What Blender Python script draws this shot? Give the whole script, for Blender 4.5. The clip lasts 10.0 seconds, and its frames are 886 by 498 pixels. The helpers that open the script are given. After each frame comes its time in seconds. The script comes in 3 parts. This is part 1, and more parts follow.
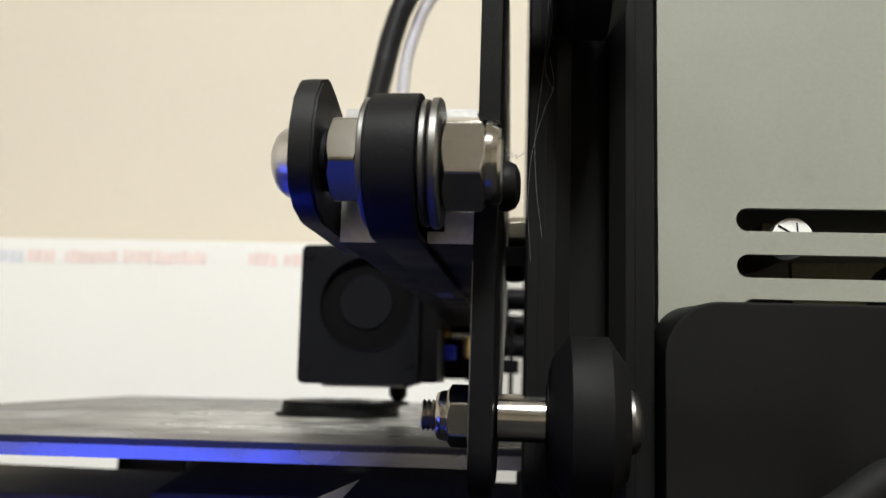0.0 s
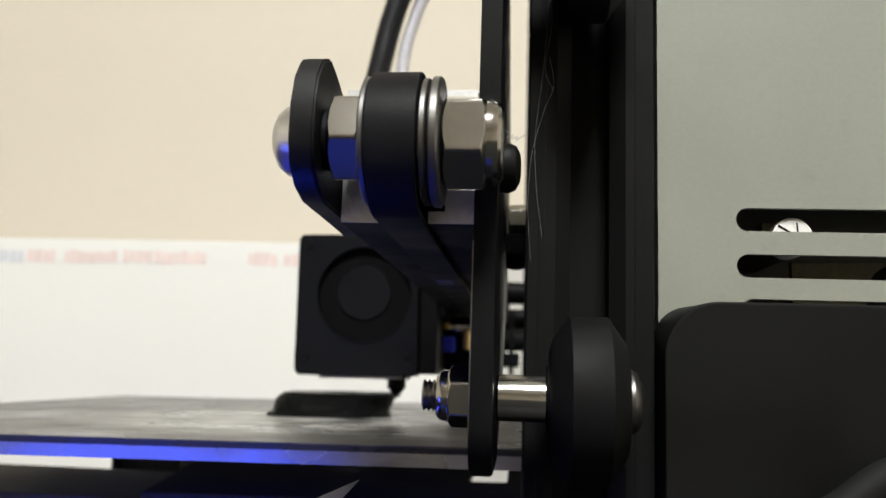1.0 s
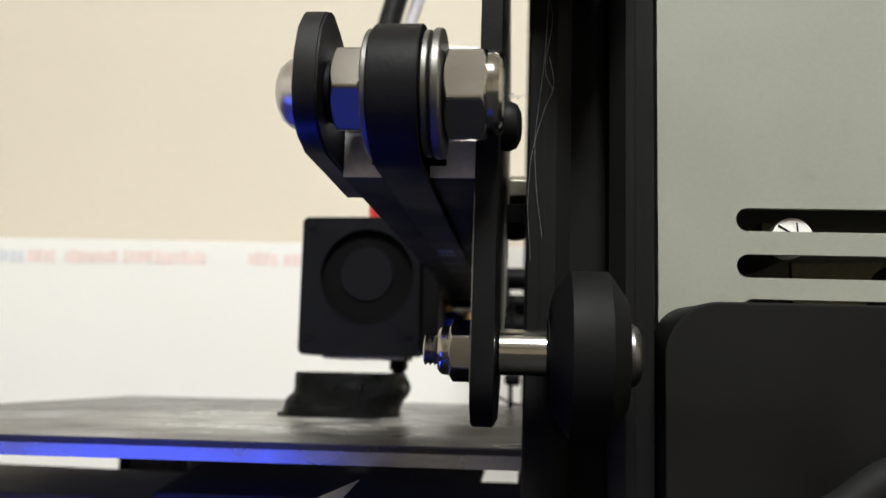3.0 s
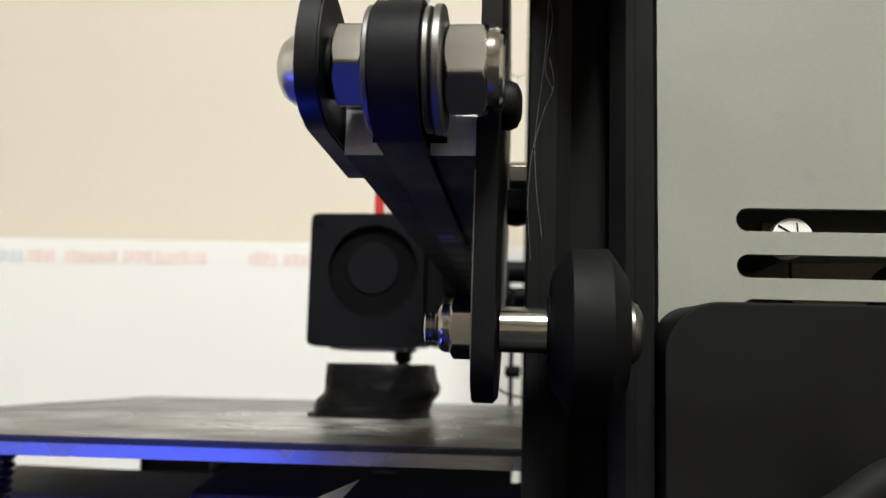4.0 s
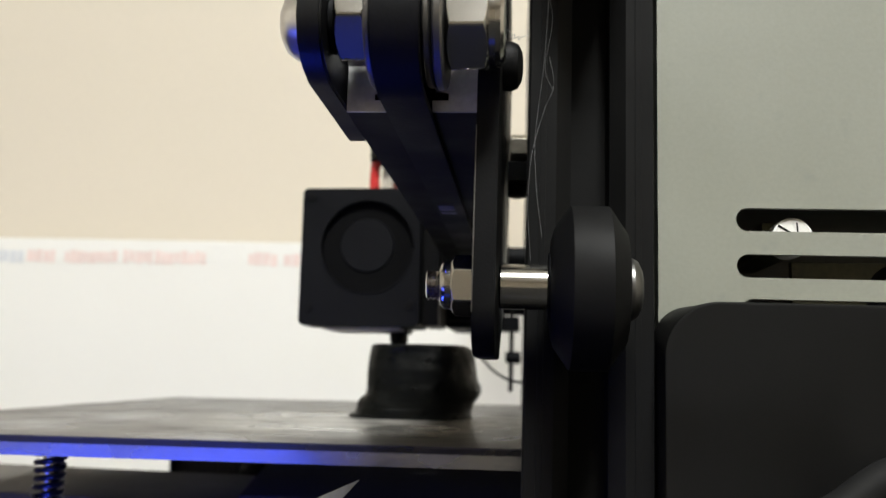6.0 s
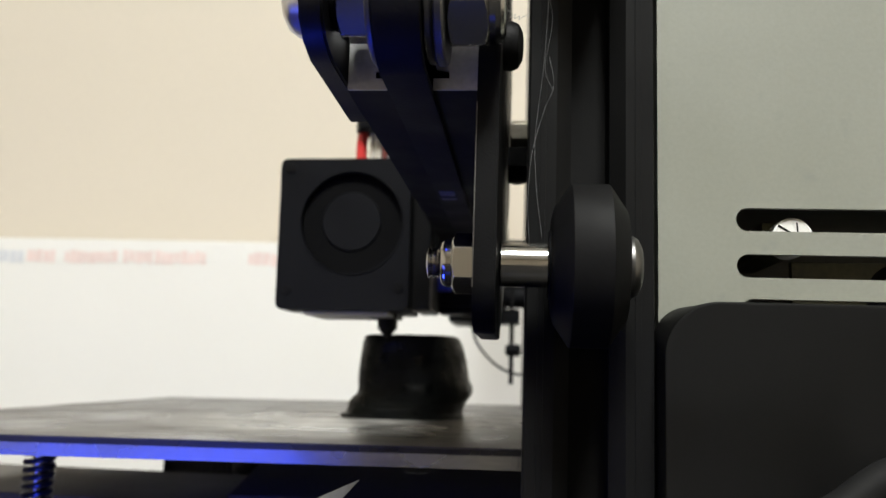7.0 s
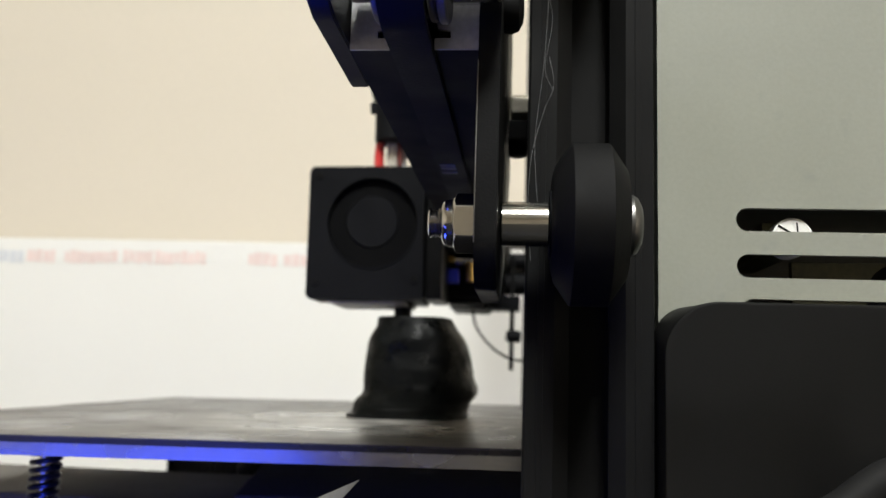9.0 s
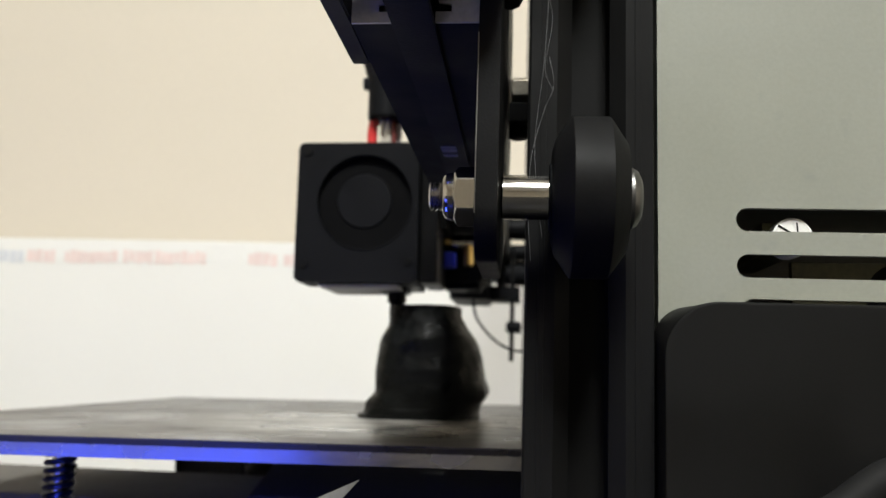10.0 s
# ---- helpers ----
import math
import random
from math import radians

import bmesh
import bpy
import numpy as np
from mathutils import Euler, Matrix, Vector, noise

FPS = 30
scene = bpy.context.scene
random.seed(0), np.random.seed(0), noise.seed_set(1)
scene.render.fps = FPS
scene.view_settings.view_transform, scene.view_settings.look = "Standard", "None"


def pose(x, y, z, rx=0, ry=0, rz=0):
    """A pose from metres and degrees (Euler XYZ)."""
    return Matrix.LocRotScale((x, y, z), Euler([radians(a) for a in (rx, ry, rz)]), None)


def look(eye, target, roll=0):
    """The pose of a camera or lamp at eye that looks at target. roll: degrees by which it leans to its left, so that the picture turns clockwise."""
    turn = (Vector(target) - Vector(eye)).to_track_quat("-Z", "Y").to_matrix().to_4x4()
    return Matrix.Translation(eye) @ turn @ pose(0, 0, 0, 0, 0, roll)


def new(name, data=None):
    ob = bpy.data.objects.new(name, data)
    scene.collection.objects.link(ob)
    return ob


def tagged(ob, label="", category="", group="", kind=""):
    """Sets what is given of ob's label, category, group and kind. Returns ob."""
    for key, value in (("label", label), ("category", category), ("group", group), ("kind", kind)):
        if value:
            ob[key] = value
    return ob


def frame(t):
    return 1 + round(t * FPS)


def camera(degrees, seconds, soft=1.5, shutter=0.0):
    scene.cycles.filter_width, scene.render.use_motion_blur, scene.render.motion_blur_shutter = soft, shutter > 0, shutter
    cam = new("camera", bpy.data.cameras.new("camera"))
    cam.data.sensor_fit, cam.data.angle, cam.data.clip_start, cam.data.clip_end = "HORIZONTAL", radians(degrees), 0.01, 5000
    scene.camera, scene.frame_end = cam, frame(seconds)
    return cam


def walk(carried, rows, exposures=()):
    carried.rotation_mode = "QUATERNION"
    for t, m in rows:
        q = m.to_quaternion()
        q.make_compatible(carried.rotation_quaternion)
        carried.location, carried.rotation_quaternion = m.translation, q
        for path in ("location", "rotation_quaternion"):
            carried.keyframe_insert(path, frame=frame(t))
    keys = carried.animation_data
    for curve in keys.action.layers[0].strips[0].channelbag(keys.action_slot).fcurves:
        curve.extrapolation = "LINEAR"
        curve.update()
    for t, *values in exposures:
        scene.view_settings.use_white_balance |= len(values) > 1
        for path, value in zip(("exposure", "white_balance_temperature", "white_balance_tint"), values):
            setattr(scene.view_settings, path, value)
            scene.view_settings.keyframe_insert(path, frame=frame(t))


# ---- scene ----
MM = 0.001

# camera: a phone held still beside the printer
cam = camera(56.8, 10.0)
cam.data.dof.use_dof = True
cam.data.dof.focus_distance = 0.126
cam.data.dof.aperture_fstop = 29
EYE = Vector((0.0, 0.0, 0.125))
VIEW = look(EYE, EYE + Vector((-0.09750734, 0.98453559, 0.14554037)), 1.9)
walk(cam, [(0, VIEW), (10, VIEW)], [(0, 0.0), (10, 0.0)])

# light: one ceiling lamp, warm room, a blue display low beside the bed
world = bpy.data.worlds.new("room_air")
world.use_nodes = True
world.node_tree.nodes["Background"].inputs[0].default_value = (1.0, 1.0, 1.0, 1)
world.node_tree.nodes["Background"].inputs[1].default_value = 0.05
scene.world = world

lamp = bpy.data.lights.new("ceiling_light", "AREA")
lamp.shape, lamp.size, lamp.size_y = "RECTANGLE", 0.5, 0.5
lamp.energy, lamp.color = 66, (0.985, 1.0, 0.955)
lamp_ob = new("ceiling_lamp_light", lamp)
lamp_ob.matrix_world = pose(0.16, -0.95, 1.66)


# ---- materials ----
def material(name, base, rough=0.5, metal=0.0, grain=900.0, vary=0.15, bump=0.05, stain=60.0, spec=0.5,
             emit=None, power=0.0, rough_vary=0.12):
    """Principled surface with colour variation at two scales and fine relief."""
    m = bpy.data.materials.new(name)
    m.use_nodes = True
    nt = m.node_tree
    b = nt.nodes["Principled BSDF"]
    b.inputs["Metallic"].default_value = metal
    b.inputs["Specular IOR Level"].default_value = spec
    co = nt.nodes.new("ShaderNodeTexCoord")
    n1, n2 = nt.nodes.new("ShaderNodeTexNoise"), nt.nodes.new("ShaderNodeTexNoise")
    n1.inputs["Scale"].default_value, n1.inputs["Detail"].default_value = grain, 4
    n2.inputs["Scale"].default_value, n2.inputs["Detail"].default_value = stain, 5
    for n in (n1, n2):
        nt.links.new(co.outputs["Object"], n.inputs["Vector"])
    add = nt.nodes.new("ShaderNodeMath")
    add.operation = "ADD"
    nt.links.new(n1.outputs["Fac"], add.inputs[0])
    nt.links.new(n2.outputs["Fac"], add.inputs[1])
    ramp = nt.nodes.new("ShaderNodeMapRange")
    ramp.inputs["From Min"].default_value, ramp.inputs["From Max"].default_value = 0.6, 1.4
    ramp.inputs["To Min"].default_value, ramp.inputs["To Max"].default_value = 1 - vary, 1 + vary
    nt.links.new(add.outputs[0], ramp.inputs["Value"])
    mul = nt.nodes.new("ShaderNodeVectorMath")
    mul.operation = "SCALE"
    mul.inputs[0].default_value = base
    nt.links.new(ramp.outputs[0], mul.inputs["Scale"])
    nt.links.new(mul.outputs[0], b.inputs["Base Color"])
    rr = nt.nodes.new("ShaderNodeMapRange")
    rr.inputs["From Min"].default_value, rr.inputs["From Max"].default_value = 0.3, 0.7
    rr.inputs["To Min"].default_value = max(0.02, rough - rough_vary)
    rr.inputs["To Max"].default_value = min(1.0, rough + rough_vary)
    nt.links.new(n2.outputs["Fac"], rr.inputs["Value"])
    nt.links.new(rr.outputs[0], b.inputs["Roughness"])
    if bump:
        bp = nt.nodes.new("ShaderNodeBump")
        bp.inputs["Strength"].default_value, bp.inputs["Distance"].default_value = bump, 0.0003
        nt.links.new(n1.outputs["Fac"], bp.inputs["Height"])
        nt.links.new(bp.outputs[0], b.inputs["Normal"])
    if emit:
        b.inputs["Emission Color"].default_value = (*emit, 1)
        b.inputs["Emission Strength"].default_value = power
    return m


BLACK_PAINT = material("black_powder_coat", (0.004, 0.004, 0.0043), 0.5, grain=2500, bump=0.12, spec=0.11)
TENSIONER_PAINT = material("satin_black_paint", (0.0045, 0.0045, 0.005), 0.5, grain=2200, bump=0.12, spec=0.22)
ANODISED = material("black_anodised_aluminium", (0.0046, 0.0046, 0.0047), 0.65, grain=1800, bump=0.05, spec=0.12)
BLACK_PLASTIC = material("black_plastic", (0.0042, 0.0045, 0.0058), 0.55, grain=1500, bump=0.08, spec=0.1)
COVER_PLASTIC = material("matt_black_cover", (0.005, 0.0049, 0.0047), 0.58, grain=2500, bump=0.06, spec=0.13)
RUBBER = material("black_polycarbonate_tyre", (0.0044, 0.0044, 0.0046), 0.6, grain=1200, bump=0.08, spec=0.12)
BELT = material("black_belt_rubber", (0.0072, 0.0072, 0.0082), 0.55, grain=1600, bump=0.15, spec=0.09)
MAT_EDGE = material("smooth_black_magnet_mat", (0.006, 0.006, 0.007), 0.3, grain=1200, bump=0.03, spec=0.5)
SPRING = material("blued_spring_steel", (0.05, 0.05, 0.055), 0.3, 0.8, grain=1500, bump=0.05)
DUCT = material("dull_duct_metal", (0.42, 0.41, 0.40), 0.55, 0.3, grain=900, bump=0.05)
STEEL = material("zinc_plated_steel", (0.42, 0.408, 0.385), 0.16, 1.0, grain=1200, vary=0.08, bump=0.015, rough_vary=0.05)
WASHER = material("brushed_steel", (0.17, 0.167, 0.162), 0.42, 1.0, grain=2200, vary=0.1, bump=0.06)
ALU = material("bright_zinc_dome", (0.68, 0.68, 0.68), 0.36, 1.0, grain=1500, vary=0.1, bump=0.05)
BEAM_END = material("raw_sawn_aluminium", (0.58, 0.58, 0.585), 0.5, 1.0, grain=1500, vary=0.15, bump=0.1)
BED_EDGE = material("bed_aluminium_edge", (0.30, 0.31, 0.33), 0.26, 1.0, grain=900, vary=0.08, bump=0.05)
PSU_PAINT = material("grey_painted_steel", (0.240, 0.246, 0.209), 0.5, 0.0, grain=1400, vary=0.06, bump=0.05, stain=45)
RAIL_TOP = material("dusty_dark_rail", (0.11, 0.104, 0.095), 0.7, grain=700, vary=0.25, bump=0.08, stain=40, spec=0.2)
# darker than the case plastic: shade of the blower opening put into colour
RECESS_BLACK = material("shaded_black_impeller", (0.0032, 0.0032, 0.0035), 0.7, grain=1500, bump=0.05, spec=0.05)
BELT_INK = material("faded_belt_print", (0.10, 0.10, 0.11), 0.6)
CARRIAGE = material("dull_dark_steel", (0.065, 0.061, 0.054), 0.9, grain=700, vary=0.2, stain=40, spec=0.04)
TAN = material("pale_dull_metal", (0.42, 0.395, 0.335), 0.42, 1.0)
CABLE = material("dull_black_cable", (0.012, 0.012, 0.012), 0.7, spec=0.1)
BRASS = material("brass", (0.75, 0.52, 0.2), 0.3, 1.0)
RED = material("red_wire_sleeve", (0.6, 0.03, 0.03), 0.4)
DARK_RED = material("dark_red_wire", (0.16, 0.03, 0.025), 0.45)
PALE_WIRE = material("pale_wire", (0.6, 0.56, 0.5), 0.45)
BLUE_CLIP = material("blue_silicone", (0.03, 0.05, 0.75), 0.4)
SLEEVE = material("braided_black_sleeve", (0.008, 0.008, 0.010), 0.45, grain=700, bump=0.6, spec=0.3)
LOOM = material("dusty_ribbed_loom", (0.05, 0.05, 0.05), 0.5, grain=500, vary=0.4, stain=120, bump=0.3, spec=0.4)
TUBE = material("milky_ptfe_tube", (0.72, 0.70, 0.74), 0.35, bump=0)
HAIR = material("plastic_strand", (0.22, 0.22, 0.23), 0.4, bump=0)
PCB = material("olive_circuit_board", (0.07, 0.066, 0.032), 0.6, stain=120, vary=0.4)
NYLON = material("white_metal_screw", (0.82, 0.82, 0.80), 0.35, 0.1)
PALE_BLADE = material("pale_grey_blade", (0.19, 0.187, 0.17), 0.6, 0.0)
WALL = material("beige_wall_paint", (0.72, 0.66, 0.568), 0.8, grain=220, vary=0.02, bump=0.01, stain=3)
BOARD = material("white_board", (0.89, 0.885, 0.87), 0.6, grain=300, vary=0.015, bump=0.02, stain=8)
PINK = material("faded_red_print", (0.86, 0.71, 0.69), 0.6, vary=0.15, stain=60, bump=0)
GREYBLUE = material("faded_blue_print", (0.70, 0.72, 0.77), 0.6, vary=0.15, stain=60, bump=0)
TABLE = material("dark_table_top", (0.012, 0.011, 0.010), 0.6, spec=0.15, grain=90, stain=9, vary=0.25)
FLOOR = material("pale_wood_floor", (0.32, 0.28, 0.235), 0.6, grain=60, stain=5, vary=0.2)
CEILING = material("cream_ceiling_paint", (0.80, 0.775, 0.72), 0.85, grain=200, vary=0.03)
LAMP_GLASS = material("lamp_diffuser", (0.8, 0.8, 0.78), 0.5, emit=(0.97, 1.0, 1.0), power=12, bump=0)
SCREEN = material("lit_blue_display", (0.02, 0.03, 0.2), 0.3, emit=(0.10, 0.14, 1.0), power=4.0, bump=0)

# glow for added fill panels out of view, not display surfaces
BLUE_FILL = material("blue_fill_glow", (0.02, 0.03, 0.15), 0.85, spec=0.03, emit=(0.03, 0.06, 1.0), power=22, bump=0)
BLUE_FILL_DIM = material("dim_blue_fill_glow", (0.01, 0.015, 0.08), 0.85, spec=0.03, emit=(0.05, 0.08, 1.0), power=0.15, bump=0)


def bed_surface():
    """Dark textured build sheet with pale streaks left by old prints."""
    m = material("build_sheet", (0.042, 0.041, 0.038), 0.30, grain=1600, vary=0.2, bump=0.1, stain=30, spec=0.4)
    nt = m.node_tree
    b = nt.nodes["Principled BSDF"]
    src = b.inputs["Base Color"].links[0].from_socket
    co = nt.nodes.new("ShaderNodeTexCoord")
    mp = nt.nodes.new("ShaderNodeMapping")
    mp.inputs["Scale"].default_value = (48, 95, 10)
    ns = nt.nodes.new("ShaderNodeTexNoise")
    ns.inputs["Scale"].default_value, ns.inputs["Detail"].default_value = 1.3, 6
    nt.links.new(co.outputs["Object"], mp.inputs[0])
    nt.links.new(mp.outputs[0], ns.inputs["Vector"])
    cr = nt.nodes.new("ShaderNodeMapRange")
    cr.inputs["From Min"].default_value, cr.inputs["From Max"].default_value = 0.38, 0.58
    cr.inputs["To Max"].default_value = 0.8
    nt.links.new(ns.outputs["Fac"], cr.inputs["Value"])
    # the smears lie where most prints were made
    near = nt.nodes.new("ShaderNodeVectorMath")
    near.operation = "DISTANCE"
    near.inputs[1].default_value = (0.130, 0.262, 0)
    nt.links.new(co.outputs["Object"], near.inputs[0])
    fade = nt.nodes.new("ShaderNodeMapRange")
    fade.inputs["From Min"].default_value, fade.inputs["From Max"].default_value = 0.036, 0.070
    fade.inputs["To Min"].default_value, fade.inputs["To Max"].default_value = 1.0, 0.06
    nt.links.new(near.outputs["Value"], fade.inputs["Value"])
    both = nt.nodes.new("ShaderNodeMath")
    both.operation = "MULTIPLY"
    nt.links.new(cr.outputs[0], both.inputs[0])
    nt.links.new(fade.outputs[0], both.inputs[1])
    mix = nt.nodes.new("ShaderNodeMix")
    mix.data_type = "RGBA"
    mix.inputs["B"].default_value = (0.48, 0.47, 0.45, 1)
    nt.links.new(both.outputs[0], mix.inputs["Factor"])
    nt.links.new(src, mix.inputs["A"])
    nt.links.new(mix.outputs["Result"], b.inputs["Base Color"])
    return m


def print_plastic():
    """Black filament: fine horizontal layer ridges and a patchy sheen."""
    m = material("black_printed_plastic", (0.003, 0.0036, 0.0036), 0.42, grain=420, vary=0.3, bump=0.6, stain=160, rough_vary=0.3, spec=0.12)
    nt = m.node_tree
    b = nt.nodes["Principled BSDF"]
    co = nt.nodes.new("ShaderNodeTexCoord")
    wv = nt.nodes.new("ShaderNodeTexWave")
    wv.bands_direction = "Z"
    wv.inputs["Scale"].default_value, wv.inputs["Distortion"].default_value = 900, 0.6
    nt.links.new(co.outputs["Object"], wv.inputs["Vector"])
    bp = nt.nodes.new("ShaderNodeBump")
    bp.inputs["Strength"].default_value, bp.inputs["Distance"].default_value = 0.1, 0.0003
    old = b.inputs["Normal"].links[0].from_socket
    nt.links.new(wv.outputs["Fac"], bp.inputs["Height"])
    nt.links.new(old, bp.inputs["Normal"])
    nt.links.new(bp.outputs[0], b.inputs["Normal"])
    return m


def smudged(m, scale, edge, shade):
    """Adds small dark smudges with soft outlines to a painted surface."""
    nt = m.node_tree
    b = nt.nodes["Principled BSDF"]
    src = b.inputs["Base Color"].links[0].from_socket
    co, ns = nt.nodes.new("ShaderNodeTexCoord"), nt.nodes.new("ShaderNodeTexNoise")
    ns.inputs["Scale"].default_value, ns.inputs["Detail"].default_value, ns.inputs["Roughness"].default_value = scale, 6, 0.65
    nt.links.new(co.outputs["Object"], ns.inputs["Vector"])
    cr = nt.nodes.new("ShaderNodeMapRange")
    cr.inputs["From Min"].default_value, cr.inputs["From Max"].default_value = edge, edge + 0.12
    nt.links.new(ns.outputs["Fac"], cr.inputs["Value"])
    mix = nt.nodes.new("ShaderNodeMix")
    mix.data_type = "RGBA"
    mix.inputs["B"].default_value = (*shade, 1)
    nt.links.new(cr.outputs[0], mix.inputs["Factor"])
    nt.links.new(src, mix.inputs["A"])
    nt.links.new(mix.outputs["Result"], b.inputs["Base Color"])


smudged(PSU_PAINT, 110, 0.62, (0.215, 0.222, 0.195))
SHEET = bed_surface()
FILAMENT = print_plastic()


# ---- mesh helpers (all lengths in millimetres) ----
def part(name, bm, mat, parent=None, label="", smooth=35):
    """Links a bmesh as one mesh object, in metres, under a thing or a part."""
    bmesh.ops.recalc_face_normals(bm, faces=bm.faces)
    bmesh.ops.scale(bm, vec=(MM, MM, MM), verts=bm.verts)
    me = bpy.data.meshes.new(name)
    for f in bm.faces:
        f.smooth = True
    for e in bm.edges:
        e.smooth = len(e.link_faces) == 2 and e.calc_face_angle(3.0) < radians(smooth)
    bm.to_mesh(me)
    bm.free()
    me.materials.append(mat)
    ob = new(name, me)
    ob.parent = parent
    if len(me.polygons) > 6:
        wn = ob.modifiers.new("even_normals", "WEIGHTED_NORMAL")
        wn.keep_sharp, wn.weight = True, 90
    if label:
        tagged(ob, label)
    return ob


def thing(name, label, category, group="", kind="", at=(0, 0, 0)):
    ob = new(name)
    ob.empty_display_size = 0.01
    ob.location = Vector(at) * MM
    return tagged(ob, label, category, group, kind)


def box(bm, x0, x1, y0, y1, z0, z1, bevel=0.4, seg=2):
    m = Matrix.Translation(((x0 + x1) / 2, (y0 + y1) / 2, (z0 + z1) / 2)) @ Matrix.Diagonal((x1 - x0, y1 - y0, z1 - z0, 1))
    made = bmesh.ops.create_cube(bm, size=1, matrix=m)
    if bevel:
        edges = {e for v in made["verts"] for e in v.link_edges}
        bmesh.ops.bevel(bm, geom=list(edges), offset=bevel, segments=seg, profile=0.6, affect="EDGES")
    return bm


def boxed(*a, **k):
    return box(bmesh.new(), *a, **k)


def lathe(bm, profile, at, axis="x", seg=40):
    """Turns (along, radius) pairs round an axis through the point at."""
    rot = {"x": lambda a, r, c, s: (a, r * c, r * s), "y": lambda a, r, c, s: (r * c, a, r * s), "z": lambda a, r, c, s: (r * c, r * s, a)}[axis]
    rings = []
    for a, r in profile:
        rings.append([bm.verts.new(Vector(at) + Vector(rot(a, r, math.cos(2 * math.pi * i / seg), math.sin(2 * math.pi * i / seg)))) for i in range(seg)])
    for p, q in zip(rings, rings[1:]):
        for i in range(seg):
            bm.faces.new((p[i], p[(i + 1) % seg], q[(i + 1) % seg], q[i]))
    bm.faces.new(rings[0])
    bm.faces.new(rings[-1])
    return bm


def turned(profile, at, axis="x", seg=40):
    return lathe(bmesh.new(), profile, at, axis, seg)


def rod(x0, x1, y, z, r, bevel=0.3, seg=40):
    return turned([(x0, r - bevel), (x0 + bevel, r), (x1 - bevel, r), (x1, r - bevel)], (0, y, z), "x", seg)


def hexnut(bm, x0, x1, y, z, flats, turn=0.0, seg=144):
    """Hexagon bar along x whose ends are turned to a cone, which leaves curved chamfers on the flats."""
    corner, rings = flats / math.sqrt(3), []
    depth = x1 - x0
    lip = 0.6 * (corner - flats / 2) + 0.25
    marks = [i / 8 for i in range(9)]
    xs = [x0 + lip * m for m in marks] + [x0 + lip + (depth - 2 * lip) * i / 4 for i in (1, 2, 3)] + [x1 - lip * m for m in reversed(marks)]
    for x in xs:
        end = min(x - x0, x1 - x)
        cone = flats / 2 * 0.93 + min(1.0, end / lip) * (corner * 1.01 - flats / 2 * 0.93)
        ring = []
        for i in range(seg):
            a = 2 * math.pi * i / seg
            off = (a + math.pi / 6) % (math.pi / 3) - math.pi / 6
            flat = flats / 2 / math.cos(math.pi / 6 - abs(off))
            r = min(flat, cone, corner * 0.985)
            ring.append(bm.verts.new((x, y + r * math.cos(a + turn), z + r * math.sin(a + turn))))
        rings.append(ring)
    for p, q in zip(rings, rings[1:]):
        for i in range(seg):
            bm.faces.new((p[i], p[(i + 1) % seg], q[(i + 1) % seg], q[i]))
    bm.faces.new(rings[0])
    bm.faces.new(rings[-1])
    return bm


def prism(outline, axis, a0, a1, bevel=0.0, holes=()):
    """A flat outline, with holes, given depth along an axis."""
    put = {"x": lambda u, v: (a0, u, v), "y": lambda u, v: (u, a0, v), "z": lambda u, v: (u, v, a0)}[axis]
    way = {"x": (1, 0, 0), "y": (0, 1, 0), "z": (0, 0, 1)}[axis]
    bm = bmesh.new()
    edges = []
    for loop in (outline, *holes):
        vs = [bm.verts.new(put(*p)) for p in loop]
        edges += [bm.edges.new((vs[i], vs[(i + 1) % len(vs)])) for i in range(len(vs))]
    if holes:
        bmesh.ops.triangle_fill(bm, edges=edges, use_beauty=True)
    else:
        bm.faces.new(list(bm.verts))
    made = bmesh.ops.extrude_face_region(bm, geom=list(bm.faces))
    bmesh.ops.translate(bm, vec=Vector(way) * (a1 - a0), verts=[g for g in made["geom"] if isinstance(g, bmesh.types.BMVert)])
    if bevel:
        bmesh.ops.recalc_face_normals(bm, faces=bm.faces)
        sharp = [e for e in bm.edges if len(e.link_faces) == 2 and e.calc_face_angle(0) > radians(50)]
        bmesh.ops.bevel(bm, geom=sharp, offset=bevel, segments=2, affect="EDGES")
    return bm


def arc(cx, cy, r, a0, a1, n=10):
    return [(cx + r * math.cos(radians(a0 + (a1 - a0) * i / n)), cy + r * math.sin(radians(a0 + (a1 - a0) * i / n))) for i in range(n + 1)]


def smooth_line(points, n=8):
    """Catmull-Rom line through the points."""
    p = [Vector(q) for q in points]
    p = [2 * p[0] - p[1], *p, 2 * p[-1] - p[-2]]
    out = []
    for i in range(1, len(p) - 2):
        for k in range(n):
            t = k / n
            out.append(0.5 * (2 * p[i] + (p[i + 1] - p[i - 1]) * t + (2 * p[i - 1] - 5 * p[i] + 4 * p[i + 1] - p[i + 2]) * t * t
                              + (3 * p[i] - p[i - 1] - 3 * p[i + 1] + p[i + 2]) * t ** 3))
    out.append(p[-2])
    return out


